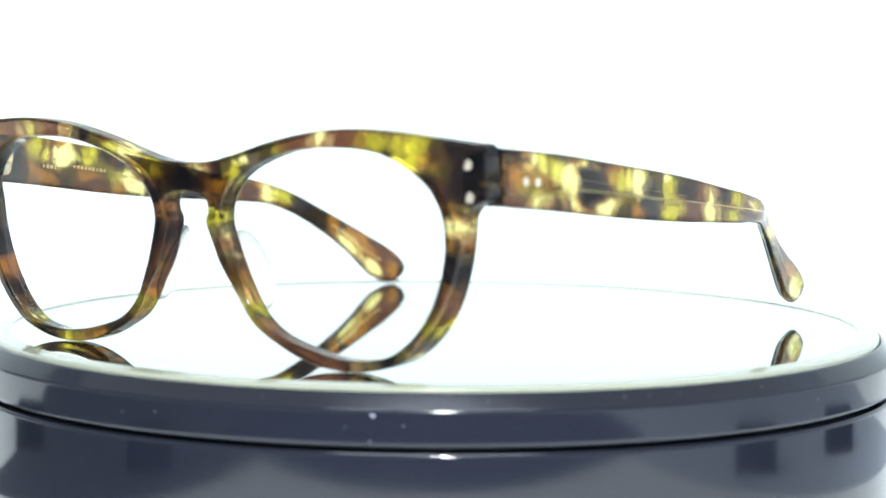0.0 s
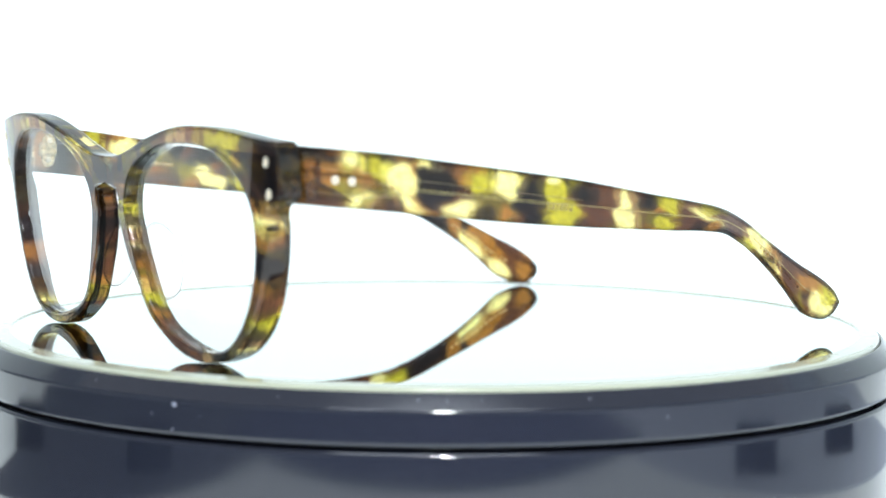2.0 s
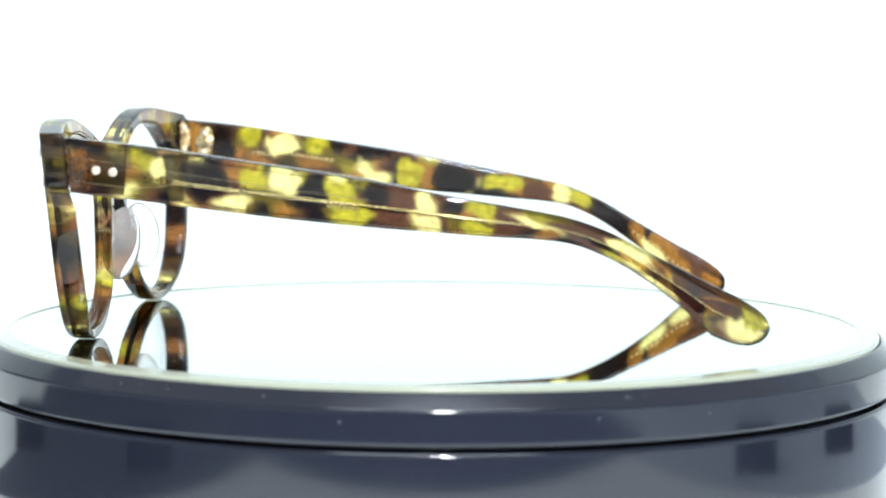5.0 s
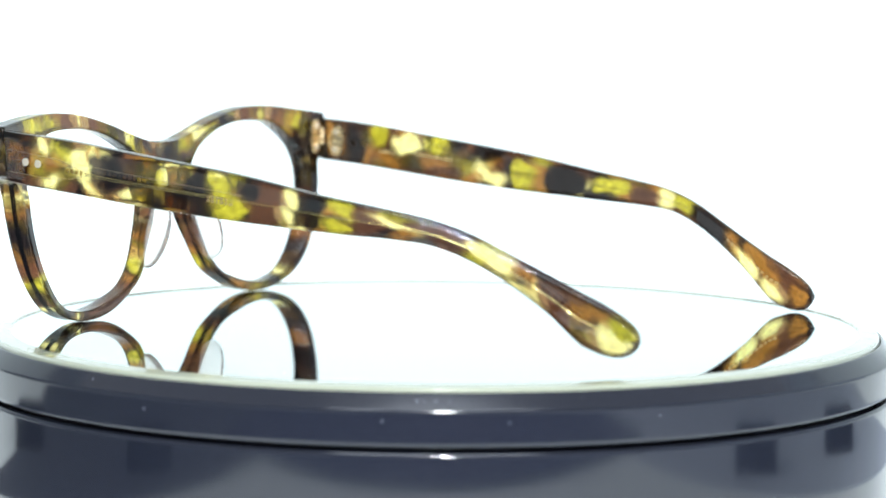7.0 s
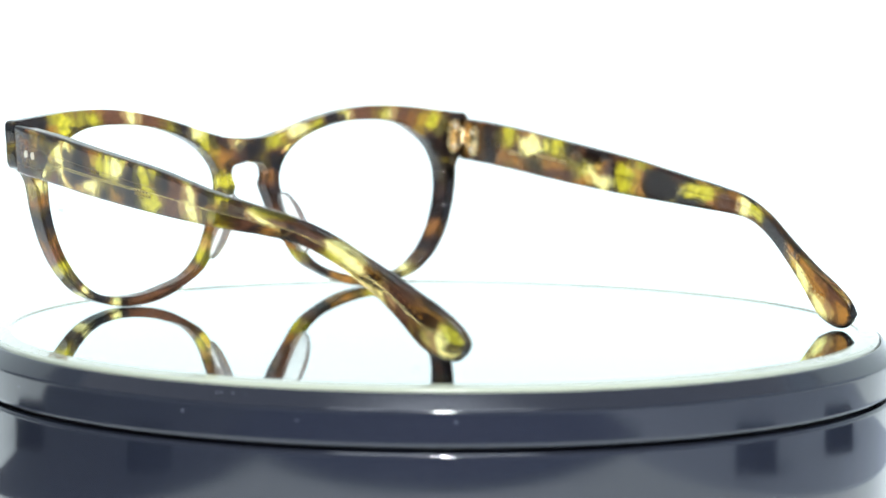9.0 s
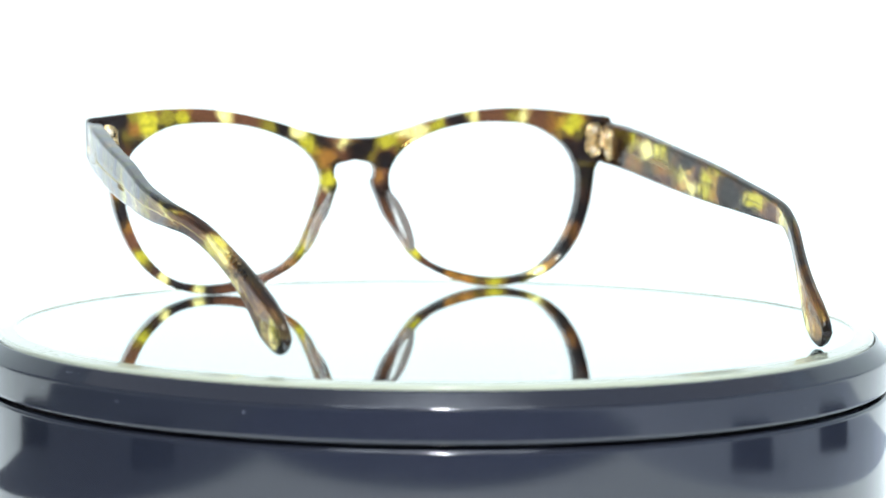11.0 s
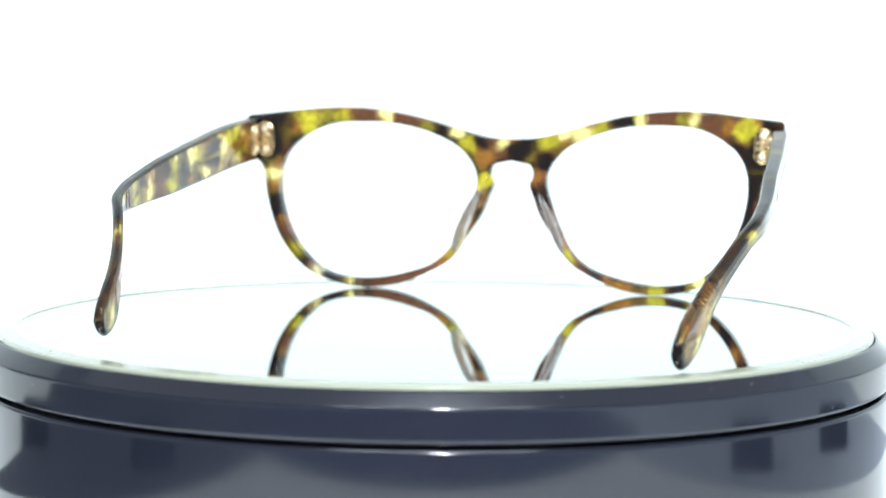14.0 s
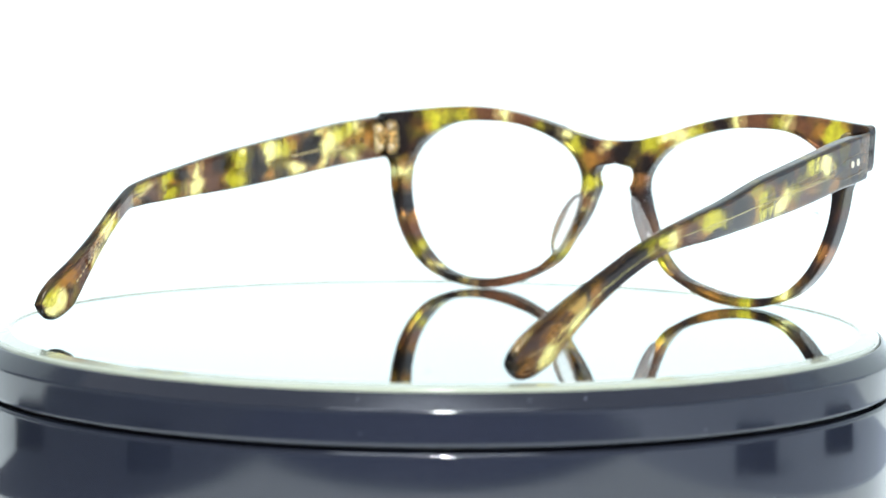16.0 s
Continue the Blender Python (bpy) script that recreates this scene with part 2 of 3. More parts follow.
def build_front(parent):
    n = 420
    out = curve_points(OUTER, n, closed=False)
    inn = curve_points(INNER, 900)
    ia = np.unwrap(np.arctan2(*(inn - CENTRE)[:, ::-1].T))
    oa = np.unwrap(np.arctan2(*(out - CENTRE)[:, ::-1].T))
    order = np.argsort(ia)
    mono = np.maximum.accumulate(oa * np.sign(oa[-1] - oa[0]))
    mono = np.convolve(np.pad(mono, 6, mode="edge"), np.ones(13) / 13, "valid") * np.sign(oa[-1] - oa[0])
    rad = np.linalg.norm(inn - CENTRE, axis=1)[order]
    mono_w = (mono - ia.min()) % (2 * math.pi) + ia.min()
    ri = np.interp(mono_w, np.concatenate([ia[order], [ia[order][0] + 2 * math.pi]]), np.concatenate([rad, rad[:1]]))
    ins = CENTRE + np.stack([np.cos(mono), np.sin(mono)], 1) * ri[:, None]
    verts, coords, faces = [], [], []
    # the closing stretch along the bridge's middle uses the same two end rows
    prof_n = 0
    for i in range(n):
        a, b = ins[i], out[i]
        w = np.linalg.norm(b - a)
        d = (b - a) / w
        ring = profile(w, 0.75)
        prof_n = len(ring)
        for s, f in ring:
            u, z = a + d * s
            if i in (0, n - 1):
                u = max(u, 0.0) if s > w * 0.98 else u
            v = back_v(u, z) - THICK + f * deepen(u, z)
            verts.append((u, v, z))
            coords.append((u, z))
    for i in range(n - 1):
        for k in range(prof_n):
            j = (k + 1) % prof_n
            faces.append((i * prof_n + k, i * prof_n + j, (i + 1) * prof_n + j, (i + 1) * prof_n + k))
    # bridge middle: fill between the last and the first row on the plane u = 0
    o1, i1, o0, i0 = out[-1], ins[-1], out[0], ins[0]
    m = 14
    rows = [[(n - 1) * prof_n + k for k in range(prof_n)]]
    for r in range(1, m):
        t = r / m
        a = CENTRE + (lambda th: np.array((math.cos(th), math.sin(th))) * np.interp(
            (th - ia.min()) % (2 * math.pi) + ia.min(), np.concatenate([ia[order], [ia[order][0] + 2 * math.pi]]),
            np.concatenate([rad, rad[:1]])))(mono[-1] + ((mono[0] - mono[-1] + math.pi) % (2 * math.pi) - math.pi) * t)
        b = o1 + (o0 - o1) * t
        w = np.linalg.norm(b - a)
        d = (b - a) / w
        row = []
        for sd, f in profile(w, 0.0):
            u, z = a + d * sd
            row.append(len(verts))
            verts.append((max(u, 0.0), back_v(u, z) - THICK + f, z))
            coords.append((u, z))
        rows.append(row)
    rows.append(list(range(prof_n)))
    for r0, r1 in zip(rows, rows[1:]):
        for k in range(prof_n):
            j = (k + 1) % prof_n
            faces.append((r0[k], r0[j], r1[j], r1[k]))
    # mirror image
    nv = len(verts)
    all_v = [(u, v + YAW * u, z) for u, v, z in verts] + [(-u, v - YAW * u, z) for u, v, z in verts]
    all_f = faces + [tuple(nv + x for x in reversed(f)) for f in faces]
    ob = mesh_object("frame_front", [(u * MM, v * MM, z * MM) for u, v, z in all_v], all_f, ACETATE, parent,
                     "glossy yellow-green and brown tortoiseshell acetate front with keyhole bridge", angle=50)
    bm = bmesh.new()
    bm.from_mesh(ob.data)
    inside = [f for f in bm.faces if all(abs(v.co.x) < 2e-6 for v in f.verts)]
    bmesh.ops.delete(bm, geom=inside, context="FACES_ONLY")
    bmesh.ops.remove_doubles(bm, verts=bm.verts, dist=4e-6)
    bmesh.ops.dissolve_degenerate(bm, dist=1e-7, edges=bm.edges)
    bmesh.ops.recalc_face_normals(bm, faces=bm.faces)
    bm.to_mesh(ob.data)
    bm.free()
    ob.data.set_sharp_from_angle(angle=radians(50))
    near = [("O", 58.1, 45.1, 1.8, 2.2), ("A", 58.1, 41.8, 1.9, 1.7), ("L", 54.5, 43.2, 2.7, 3.4), ("O", 49.7, 44.9, 2.3, 2.0), ("L", 45.1, 45.1, 1.8, 1.9),
            ("B", 40.1, 45.3, 3.0, 2.2), ("Y", 34.5, 45.2, 1.9, 2.4), ("B", 28.6, 44.4, 3.8, 2.2), ("O", 22.8, 42.3, 2.2, 1.9), ("Y", 14.6, 40.6, 2.0, 1.8),
            ("L", 12.1, 37.3, 2.6, 2.6), ("D", 8.2, 38.4, 1.6, 2.4), ("A", 8.1, 34.2, 1.6, 1.9), ("Y", 3.0, 38.4, 1.4, 1.7), ("D", 0, 36.5, 2.0, 2.6),
            ("L", 7.2, 28.4, 2.7, 2.0), ("D", 65.8, 39.5, 4.6, 6.6), ("Y", 63.4, 28.9, 2.2, 1.9), ("A", 63.2, 26.0, 2.0, 1.3), ("D", 62.5, 20.2, 2.4, 4.1),
            ("B", 59.5, 12.5, 2.4, 2.8), ("L", 57.6, 9.6, 2.0, 1.6), ("Y", 51.6, 4.4, 1.8, 2.2), ("D", 47.0, 2.2, 2.6, 1.9), ("Y", 42.0, 1.4, 1.3, 1.7),
            ("B", 29.1, 2.4, 8.9, 2.2), ("L", 15.1, 10.3, 1.8, 1.8), ("Y", 13.2, 12.6, 1.4, 1.2), ("A", 11.4, 18, 1.6, 2.4), ("B", 9.0, 23.2, 2.0, 2.4)]
    far = [("D", -3.0, 36.5, 2.0, 4.0), ("L", -9.5, 38.5, 2.6, 1.8), ("Y", -13.6, 40.2, 1.5, 1.4), ("A", -13.8, 38.0, 1.1, 1.3), ("Y", -18.1, 40.5, 2.8, 1.9),
           ("L", -22.9, 42.4, 2.4, 1.7), ("D", -28.5, 44.2, 2.8, 2.0), ("Y", -33.2, 45.0, 1.8, 1.6), ("B", -39, 45, 3.4, 2.2), ("O", -44.2, 44.8, 1.6, 1.6),
           ("Y", -47.2, 44.6, 1.4, 1.8), ("B", -51.6, 44.1, 2.9, 2.2), ("A", -56.2, 42.9, 2.0, 2.0), ("L", -60.6, 42.4, 2.7, 2.6), ("D", -67.5, 39, 3.6, 5.5),
           ("D", -63.2, 35.6, 2.4, 3.8), ("D", -62.2, 26.1, 2.2, 5.8), ("A", -58.0, 14.2, 1.8, 1.8), ("D", -55.8, 10.5, 1.8, 1.6), ("A", -53.4, 7.6, 1.8, 1.5),
           ("Y", -49.8, 4.0, 1.8, 1.8), ("D", -44, 1.8, 2.6, 1.8), ("L", -38.1, 1.4, 2.4, 1.7), ("A", -30.0, 2.0, 2.9, 1.7), ("D", -21.9, 4.2, 2.8, 1.9),
           ("L", -15.2, 9.2, 1.8, 2.0), ("B", -11.2, 17, 2.0, 4.0), ("A", -6.8, 29.5, 1.6, 2.0), ("D", -9.0, 33.4, 2.3, 2.6)]
    pigment(ob, [(v.co.x * 1000, v.co.z * 1000) for v in ob.data.vertices], near + far, 4, 4.4, 0.27,
            [(v.co.y * 1000 - face_v(v.co.x * 1000, v.co.z * 1000)) for v in ob.data.vertices], 1.15)
    return ob


T_END = 145.4
T_V = (3.7, 23.2, 38, 52.9, 64.2, 84.6, 94.8, 105.4, 112.9, 120.5, 132.1, 136)
T_TOP = (44.2, 42.3, 40.3, 38.3, 36.7, 33.0, 31.3, 29.1, 26.3, 22.3, 16.2, 14.2)
B_V = (3.7, 23.2, 38, 52.9, 64.5, 77.9, 90, 98.2, 105.5, 112.9, 120.6, 128.3, 132.5, 136)
B_BOT = (33.2, 31.3, 29.6, 28.1, 27.1, 26.2, 25.4, 24.9, 23.9, 20.9, 16.2, 10.2, 6.2, 3.4)
U_V = (3.7, 8, 30, 60, 95, 102, 110, 125, 145.4)
U_NEAR = (70.5, 71.2, 72.8, 73.2, 72.2, 70.8, 67.4, 62.1, 58.0)
U_FAR = (70.5, 71.2, 72.6, 73.6, 74.4, 74.0, 72.2, 67.4, 62.6)
W_V = (3.7, 30, 70, 100, 120, 138, 145.4)
W_T = (4.1, 3.7, 3.1, 2.7, 2.6, 2.9, 2.2)


def smooth_interp(x, xs, ys):
    """A smooth curve through the knots."""
    xs, ys = np.array(xs, float), np.array(ys, float)
    g = np.gradient(ys, xs)
    i = np.clip(np.searchsorted(xs, x) - 1, 0, len(xs) - 2)
    h = xs[i + 1] - xs[i]
    t = np.clip((x - xs[i]) / h, 0, 1)
    return ((2 * t ** 3 - 3 * t ** 2 + 1) * ys[i] + (t ** 3 - 2 * t ** 2 + t) * h * g[i]
            + (-2 * t ** 3 + 3 * t ** 2) * ys[i + 1] + (t ** 3 - t ** 2) * h * g[i + 1])


def temple_at(v, side):
    """Top, bottom, outer face and thickness of a temple at v."""
    if side < 0:                                      # this temple sits a little further forward
        v = v + 3.0
    top, bot = smooth_interp(min(v, 134), T_V, T_TOP), smooth_interp(min(v, 134), B_V, B_BOT)
    if v > 134:                                       # the rounded end
        t = min((v - 134) / (T_END - 134), 1.0)
        mid = (top + bot) / 2 - 5.1 * t + 1.6 * t ** 3
        half = (top - bot) / 2 * math.sqrt(max(1 - t ** 2.5, 0))
        top, bot = mid + half, mid - half
    drop = 0.0 if side > 0 else np.interp(v, (4, 48, 100, 145), (0.4, 1.2, 2.0, 3.0))
    return top - drop, bot - drop, smooth_interp(v, U_V, U_NEAR if side > 0 else U_FAR), smooth_interp(v, W_V, W_T)


def build_temple(parent, side):
    vs = np.concatenate([np.linspace(5.0 if side > 0 else 7.6, 134, 330), 134 + (T_END - 134) * np.sin(np.linspace(0, math.pi / 2, 44))[1:]]) - (0 if side > 0 else 3.0)
    verts, coords, faces = [], [], []
    nh, nw = 22, 6
    ring_n = 0
    for v in vs:
        top, bot, uo, w = temple_at(v, side)
        h = max(top - bot, 0.02)
        w = min(w, max(h * 0.95, 0.05))
        r = min(0.8 if v < 90 else 0.8 + 0.9 * min((v - 90) / 25, 1), h * 0.49, w * 0.49)
        hw, hh = w / 2, h / 2
        ring = []
        for cx, cz, a0 in ((hw - r, hh - r, 0), (-hw + r, hh - r, 90), (-hw + r, -hh + r, 180), (hw - r, -hh + r, 270)):
            for k in range(5):
                a = radians(a0 + 90 * k / 4)
                ring.append((cx + r * math.cos(a), cz + r * math.sin(a)))
            if a0 in (90, 270):
                sg = -1 if a0 == 90 else 1
                for k in range(1, nh):
                    t = k / nh
                    ring.append((sg * hw, (hh - r) * (1 - 2 * t) * (-sg)))
            else:
                sg = 1 if a0 == 0 else -1
                for k in range(1, nw):
                    t = k / nw
                    ring.append(((hw - r) * (1 - 2 * t) * sg, sg * hh))
        ring_n = len(ring)
        for x, z in ring:
            if z < 0 and x > 0:                           # the lower half of the outer face slopes in
                x += 0.11 * z * min(max((v - 4) / 12, 0), 1)
            fade = max(0.0, 1 - (v - vs[0]) / 6)          # the joint follows the back of the end piece
            uu, zz = side * (uo - w / 2 + x), (top + bot) / 2 + z
            verts.append((uu * MM, (v + fade * (face_v(uu, zz) + 0.12 - vs[0])) * MM, zz * MM))
            coords.append((v, z / h * 10.0))
    for i in range(len(vs) - 1):
        for k in range(ring_n):
            j = (k + 1) % ring_n
            faces.append((i * ring_n + k, i * ring_n + j, (i + 1) * ring_n + j, (i + 1) * ring_n + k))
    faces.append(tuple(range(ring_n - 1, -1, -1)))
    faces.append(tuple(range((len(vs) - 1) * ring_n, len(vs) * ring_n)))
    if side < 0:
        faces = [tuple(reversed(f)) for f in faces]
    ob = mesh_object("temple", verts, faces, ACETATE, parent, "glossy tortoiseshell acetate temple curving down to a rounded tip", angle=45)
    if side > 0:
        chunks = [("D", 8, 3.6, 6, 1.2), ("A", 8, 0.4, 5.4, 1.9), ("B", 8, -3.4, 8, 1.6), ("Y", 15.4, 3.0, 2.2, 1.9), ("A", 18.5, 0.2, 3.0, 1.3), ("L", 20.9, 3.0, 2.4, 1.6),
                  ("Y", 25.2, 2.2, 2.4, 2.4), ("A", 29.2, 3.4, 1.6, 1.2), ("Y", 31.2, 3.8, 1.6, 0.9), ("D", 33.6, 1.0, 4.4, 2.4), ("A", 38.6, 3.2, 1.7, 1.6),
                  ("L", 42.8, 2.4, 2.6, 2.2), ("Y", 49.0, 2.2, 3.1, 2.6), ("D", 55.0, 1.8, 2.6, 2.8), ("L", 60.4, 1.6, 3.0, 2.8), ("Y", 59.4, 4.2, 1.3, 0.8),
                  ("B", 69.8, 0, 5.2, 5), ("D", 67.5, 2.5, 2.8, 2.0), ("Y", 76.8, 2.4, 1.9, 2.8), ("Y", 77.2, -2.4, 2.9, 2.8), ("D", 82.2, 2.2, 2.0, 2.6),
                  ("L", 88.2, 2.4, 3.6, 1.9), ("B", 93.6, 0, 2.0, 4), ("O", 98.6, 2.8, 2.6, 1.4), ("Y", 99.0, 0.2, 4.6, 0.9),
                  ("Y", 17.2, -3.6, 2.4, 0.95), ("Y", 27.6, -3.5, 2.6, 1.1), ("Y", 38.8, -2.9, 3.2, 1.1), ("A", 49.4, -3.0, 2.0, 1.2), ("L", 62.2, -3.0, 4.4, 2.4),
                  ("L", 87.6, -3.0, 2.6, 1.8), ("A", 100.4, -3.0, 2.8, 1.7), ("B", 108.6, 0, 4.0, 5), ("Y", 117.0, 0.6, 3.6, 3.6), ("L", 113.6, -3.0, 2.0, 1.6),
                  ("A", 123.4, 2.2, 2.4, 1.6), ("B", 129.5, 0, 3.4, 5), ("A", 134.2, 1.4, 2.4, 1.6), ("Y", 139.8, -1.4, 3.2, 2.6), ("L", 142.6, 1.6, 2.2, 2.2)]
    else:
        chunks = [("A", 6, 0, 4.5, 4), ("D", 13.0, 0, 2.4, 5), ("L", 19.5, 2.8, 3.2, 2.0), ("A", 22, -2.4, 4.0, 1.6), ("Y", 28.5, 2.0, 4.2, 2.2), ("L", 37.0, 3.0, 3.0, 1.8),
                  ("A", 36, -1.6, 4.5, 1.6), ("B", 34, -4.2, 9, 1.0), ("D", 50.5, 3.4, 4.2, 1.5), ("Y", 51.5, -2.0, 4.8, 2.2), ("L", 61.0, -1.0, 3.4, 3.6),
                  ("O", 66.5, 3.2, 3.0, 1.6), ("D", 73, -0.6, 5.6, 4.6), ("L", 85.5, 1.0, 5.2, 2.8), ("D", 86, -3.8, 3.4, 1.2), ("B", 93.8, -1.0, 2.8, 4),
                  ("Y", 100.8, 0, 2.6, 4.4), ("L", 106.0, 1.0, 2.8, 3.4), ("D", 113.6, 0, 4.6, 5), ("A", 119.8, 0.5, 1.8, 4), ("Y", 124, -1.8, 3.2, 2.6),
                  ("A", 129.5, 1.5, 3.2, 2.4), ("Y", 131.5, -2.8, 3.4, 1.8), ("B", 136, 2.4, 3.0, 1.8), ("A", 139.0, -1.0, 2.6, 2.4), ("D", 144.0, 0.5, 2.6, 5)]
    pigment(ob, coords, chunks, 11 if side > 0 else 17, 4.8, 0.30, [v[0] * 1000 for v in verts], 0.85)
    return ob


def build_eyeglasses():
    thing = tagged(new("eyeglasses"), "yellow-green and brown tortoiseshell acetate eyeglasses standing unfolded on a round mirror", "eyeglasses")
    front = build_front(thing)
    for side in (1, -1):
        # clear lens set in the rim
        ring = curve_points(INNER, 120)
        verts, faces = [], []
        for layer, off in enumerate((-3.4, -2.1)):
            for k in range(1, 9):
                q = CENTRE + (ring - CENTRE) * (k / 8 * 1.004)
                verts += [(side * u * MM, (face_v(side * u, z) + off) * MM, z * MM) for u, z in q]
            verts.append((side * CENTRE[0] * MM, (face_v(side * CENTRE[0], CENTRE[1]) + off) * MM, CENTRE[1] * MM))
        per = 8 * 120 + 1
        for layer in (0, 1):
            o = layer * per
            for i in range(120):
                j = (i + 1) % 120
                faces.append((o + per - 1, o + i, o + j))
                for k in range(7):
                    faces.append((o + k * 120 + i, o + (k + 1) * 120 + i, o + (k + 1) * 120 + j, o + k * 120 + j))
        for i in range(120):
            j = (i + 1) % 120
            faces.append((7 * 120 + i, per + 7 * 120 + i, per + 7 * 120 + j, 7 * 120 + j))
        lens = mesh_object("lens", verts, faces, LENS, thing, "clear demo lens", angle=50)
        bm = bmesh.new()
        bm.from_mesh(lens.data)
        bmesh.ops.recalc_face_normals(bm, faces=bm.faces)
        bm.to_mesh(lens.data)
        bm.free()
        lens.visible_shadow = False
        bits = []
        for du, dz, wu, wz in ((0, 0.75, 1.5, 0.28), (0, 0, 0.28, 1.3), (1.3, 0.75, 0.9, 0.25), (1.3, -0.1, 0.9, 0.25), (0.9, 0.3, 0.25, 0.9)):
            u, z = side * (55.5 + du * 0.8), 23.2 + dz * 0.8
            bits.append(bevel_box(wu * 0.8 * MM, 0.06 * MM, wz * 0.8 * MM, 0.015 * MM, Matrix.Translation((u * MM, (face_v(u, z) - 3.42) * MM, z * MM)), 1))
        part("printed_mark", merge(*bits), PRINT, lens, "tiny white printed mark", smooth=False)

        # nose pad: a leaf of clear acetate standing off the back of the rim
        bm = bmesh.new()
        bmesh.ops.create_uvsphere(bm, u_segments=32, v_segments=20, radius=1.0)
        for v in bm.verts:
            v.co.x *= 1.0 - 0.2 * v.co.z
            v.co.x += 0.12 * (1 - v.co.y) * (1 - abs(v.co.z))
        m = (Matrix.Translation((side * 11.1 * MM, (face_v(side * 11.1, 18) + 1.9) * MM, 17.9 * MM))
             @ Matrix.Rotation(radians(-23 * side), 4, "Y") @ Matrix.Rotation(radians(-9 * side), 4, "Z")
             @ Matrix.Diagonal((side * 1.15 * MM, 4.5 * MM, 8.6 * MM, 1)))
        bmesh.ops.transform(bm, matrix=m, verts=bm.verts)
        part("nose_pad", bm, PAD, thing, "clear smoky acetate nose pad", angle=60)

        # two rivets through the end piece, and the hinge leaf that they hold
        for z in (41.0, 35.0):
            u = 67.2
            v = face_v(side * u, z) - THICK
            part("rivet", disc_pin(1.02 * MM, 0.14 * MM, Matrix.Translation((side * u * MM, v * MM, z * MM))
                 @ Matrix.Rotation(radians(90), 4, "X")), PIN, front, "round polished metal rivet")
        vb = face_v(side * 66, 38.5)
        hinge_at = Matrix.Translation((side * 65.2 * MM, (vb + 0.55) * MM, 38.6 * MM)) @ Matrix.Rotation(radians(4 * side), 4, "Y")
        flat = Matrix.Rotation(radians(-90), 4, "X")
        bits = [bevel_box(1.5 * MM, 0.5 * MM, 5.0 * MM, 0.15 * MM, Matrix.Translation((-0.3 * side * MM, 0, 0)))]
        for dz in (-2.7, 2.7):
            bits.append(disc_pin(1.35 * MM, 0.45 * MM, Matrix.Translation((0, 0, dz * MM)) @ flat, 0.15))
            part("screw", disc_pin(0.85 * MM, 0.35 * MM, hinge_at @ Matrix.Translation((0, 0.5 * MM, dz * MM)) @ flat), PIN, front, "round silver hinge screw")
        for k in range(6):
            bits.append(bevel_box(1.5 * MM, 0.9 * MM, 0.36 * MM, 0.1 * MM, Matrix.Translation((0.9 * side * MM, 0.35 * MM, (-1.75 + 0.7 * k) * MM)), 1))
        for dz in (-0.75, 0.75):
            bits.append(bevel_box(0.9 * MM, 0.5 * MM, 0.9 * MM, 0.1 * MM, Matrix.Translation((-1.45 * side * MM, 0, dz * MM)), 1))
        bm = merge(*bits)
        bmesh.ops.transform(bm, matrix=hinge_at, verts=bm.verts)
        part("hinge_leaf", bm, GOLD, front, "gold metal hinge leaf with two screws")
        # bright bevelled border round the leaf's pocket
        verts, faces, loop = [], [], 40
        for k in range(loop):
            a = 2 * math.pi * k / loop
            cz = 2.35 if math.sin(a) >= 0 else -2.35
            for r, y in ((2.15, -0.3), (2.15, 0.22), (1.95, 0.3), (1.75, 0.2), (1.75, -0.3)):
                p = hinge_at @ Vector((r * math.cos(a) * MM, y * MM, (cz + r * math.sin(a)) * MM))
                verts.append(p)
        for k in range(loop):
            for q in range(5):
                j, w = (k + 1) % loop, (q + 1) % 5
                faces.append((k * 5 + q, k * 5 + w, j * 5 + w, j * 5 + q))
        mesh_object("hinge_border", verts, faces, GOLD, front, "pale gold border round the hinge leaf", angle=40)
        barrel = []
        for k in range(5):
            barrel.append(disc_pin(0.95 * MM, 0.36 * MM, Matrix.Translation((side * 67.6 * MM, (vb + 1.2) * MM, (36.8 + 0.9 * k) * MM)), 0.2))
        part("hinge_barrel", merge(*barrel), GOLD, front, "gold hinge barrel of five knuckles")

        temple = build_temple(thing, side)

        def face_u(v, out=True):
            top, bot, uo, w = temple_at(v, side)
            return uo if out else uo - w

        def mid_z(v, f=0.5):
            top, bot, uo, w = temple_at(v, side)
            return bot + (top - bot) * f

        for v in (11.5, 14.9):
            part("pin", disc_pin(0.85 * MM, 0.1 * MM, Matrix.Translation((side * (face_u(v) + 0.02) * MM, v * MM, mid_z(v, 0.47) * MM))
                 @ Matrix.Rotation(radians(90 * side), 4, "Y")), PIN, temple, "round polished metal pin")
        # hinge leaf on the temple's inner face
        bits = [bevel_box(0.9 * MM, 4.6 * MM, 3.4 * MM, 0.3 * MM)]
        vt = 8.2
        leaf_at = (Matrix.Translation((side * (face_u(vt, False) - 0.3) * MM, vt * MM, mid_z(vt, 0.5) * MM)) @ Matrix.Rotation(radians(-4), 4, "X"))
        turned = Matrix.Rotation(radians(-90 * side), 4, "Y")
        for dy, dz in ((0.2, 2.3), (0.2, -2.3)):
            bits.append(disc_pin(1.7 * MM, 0.45 * MM, Matrix.Translation((0, dy * MM, dz * MM)) @ turned, 0.15))
            part("screw", disc_pin(0.7 * MM, 0.3 * MM, leaf_at @ Matrix.Translation((-side * 0.5 * MM, dy * MM, dz * MM)) @ turned), PIN, temple, "round silver hinge screw")
        bm = merge(*bits)
        bmesh.ops.transform(bm, matrix=leaf_at, verts=bm.verts)
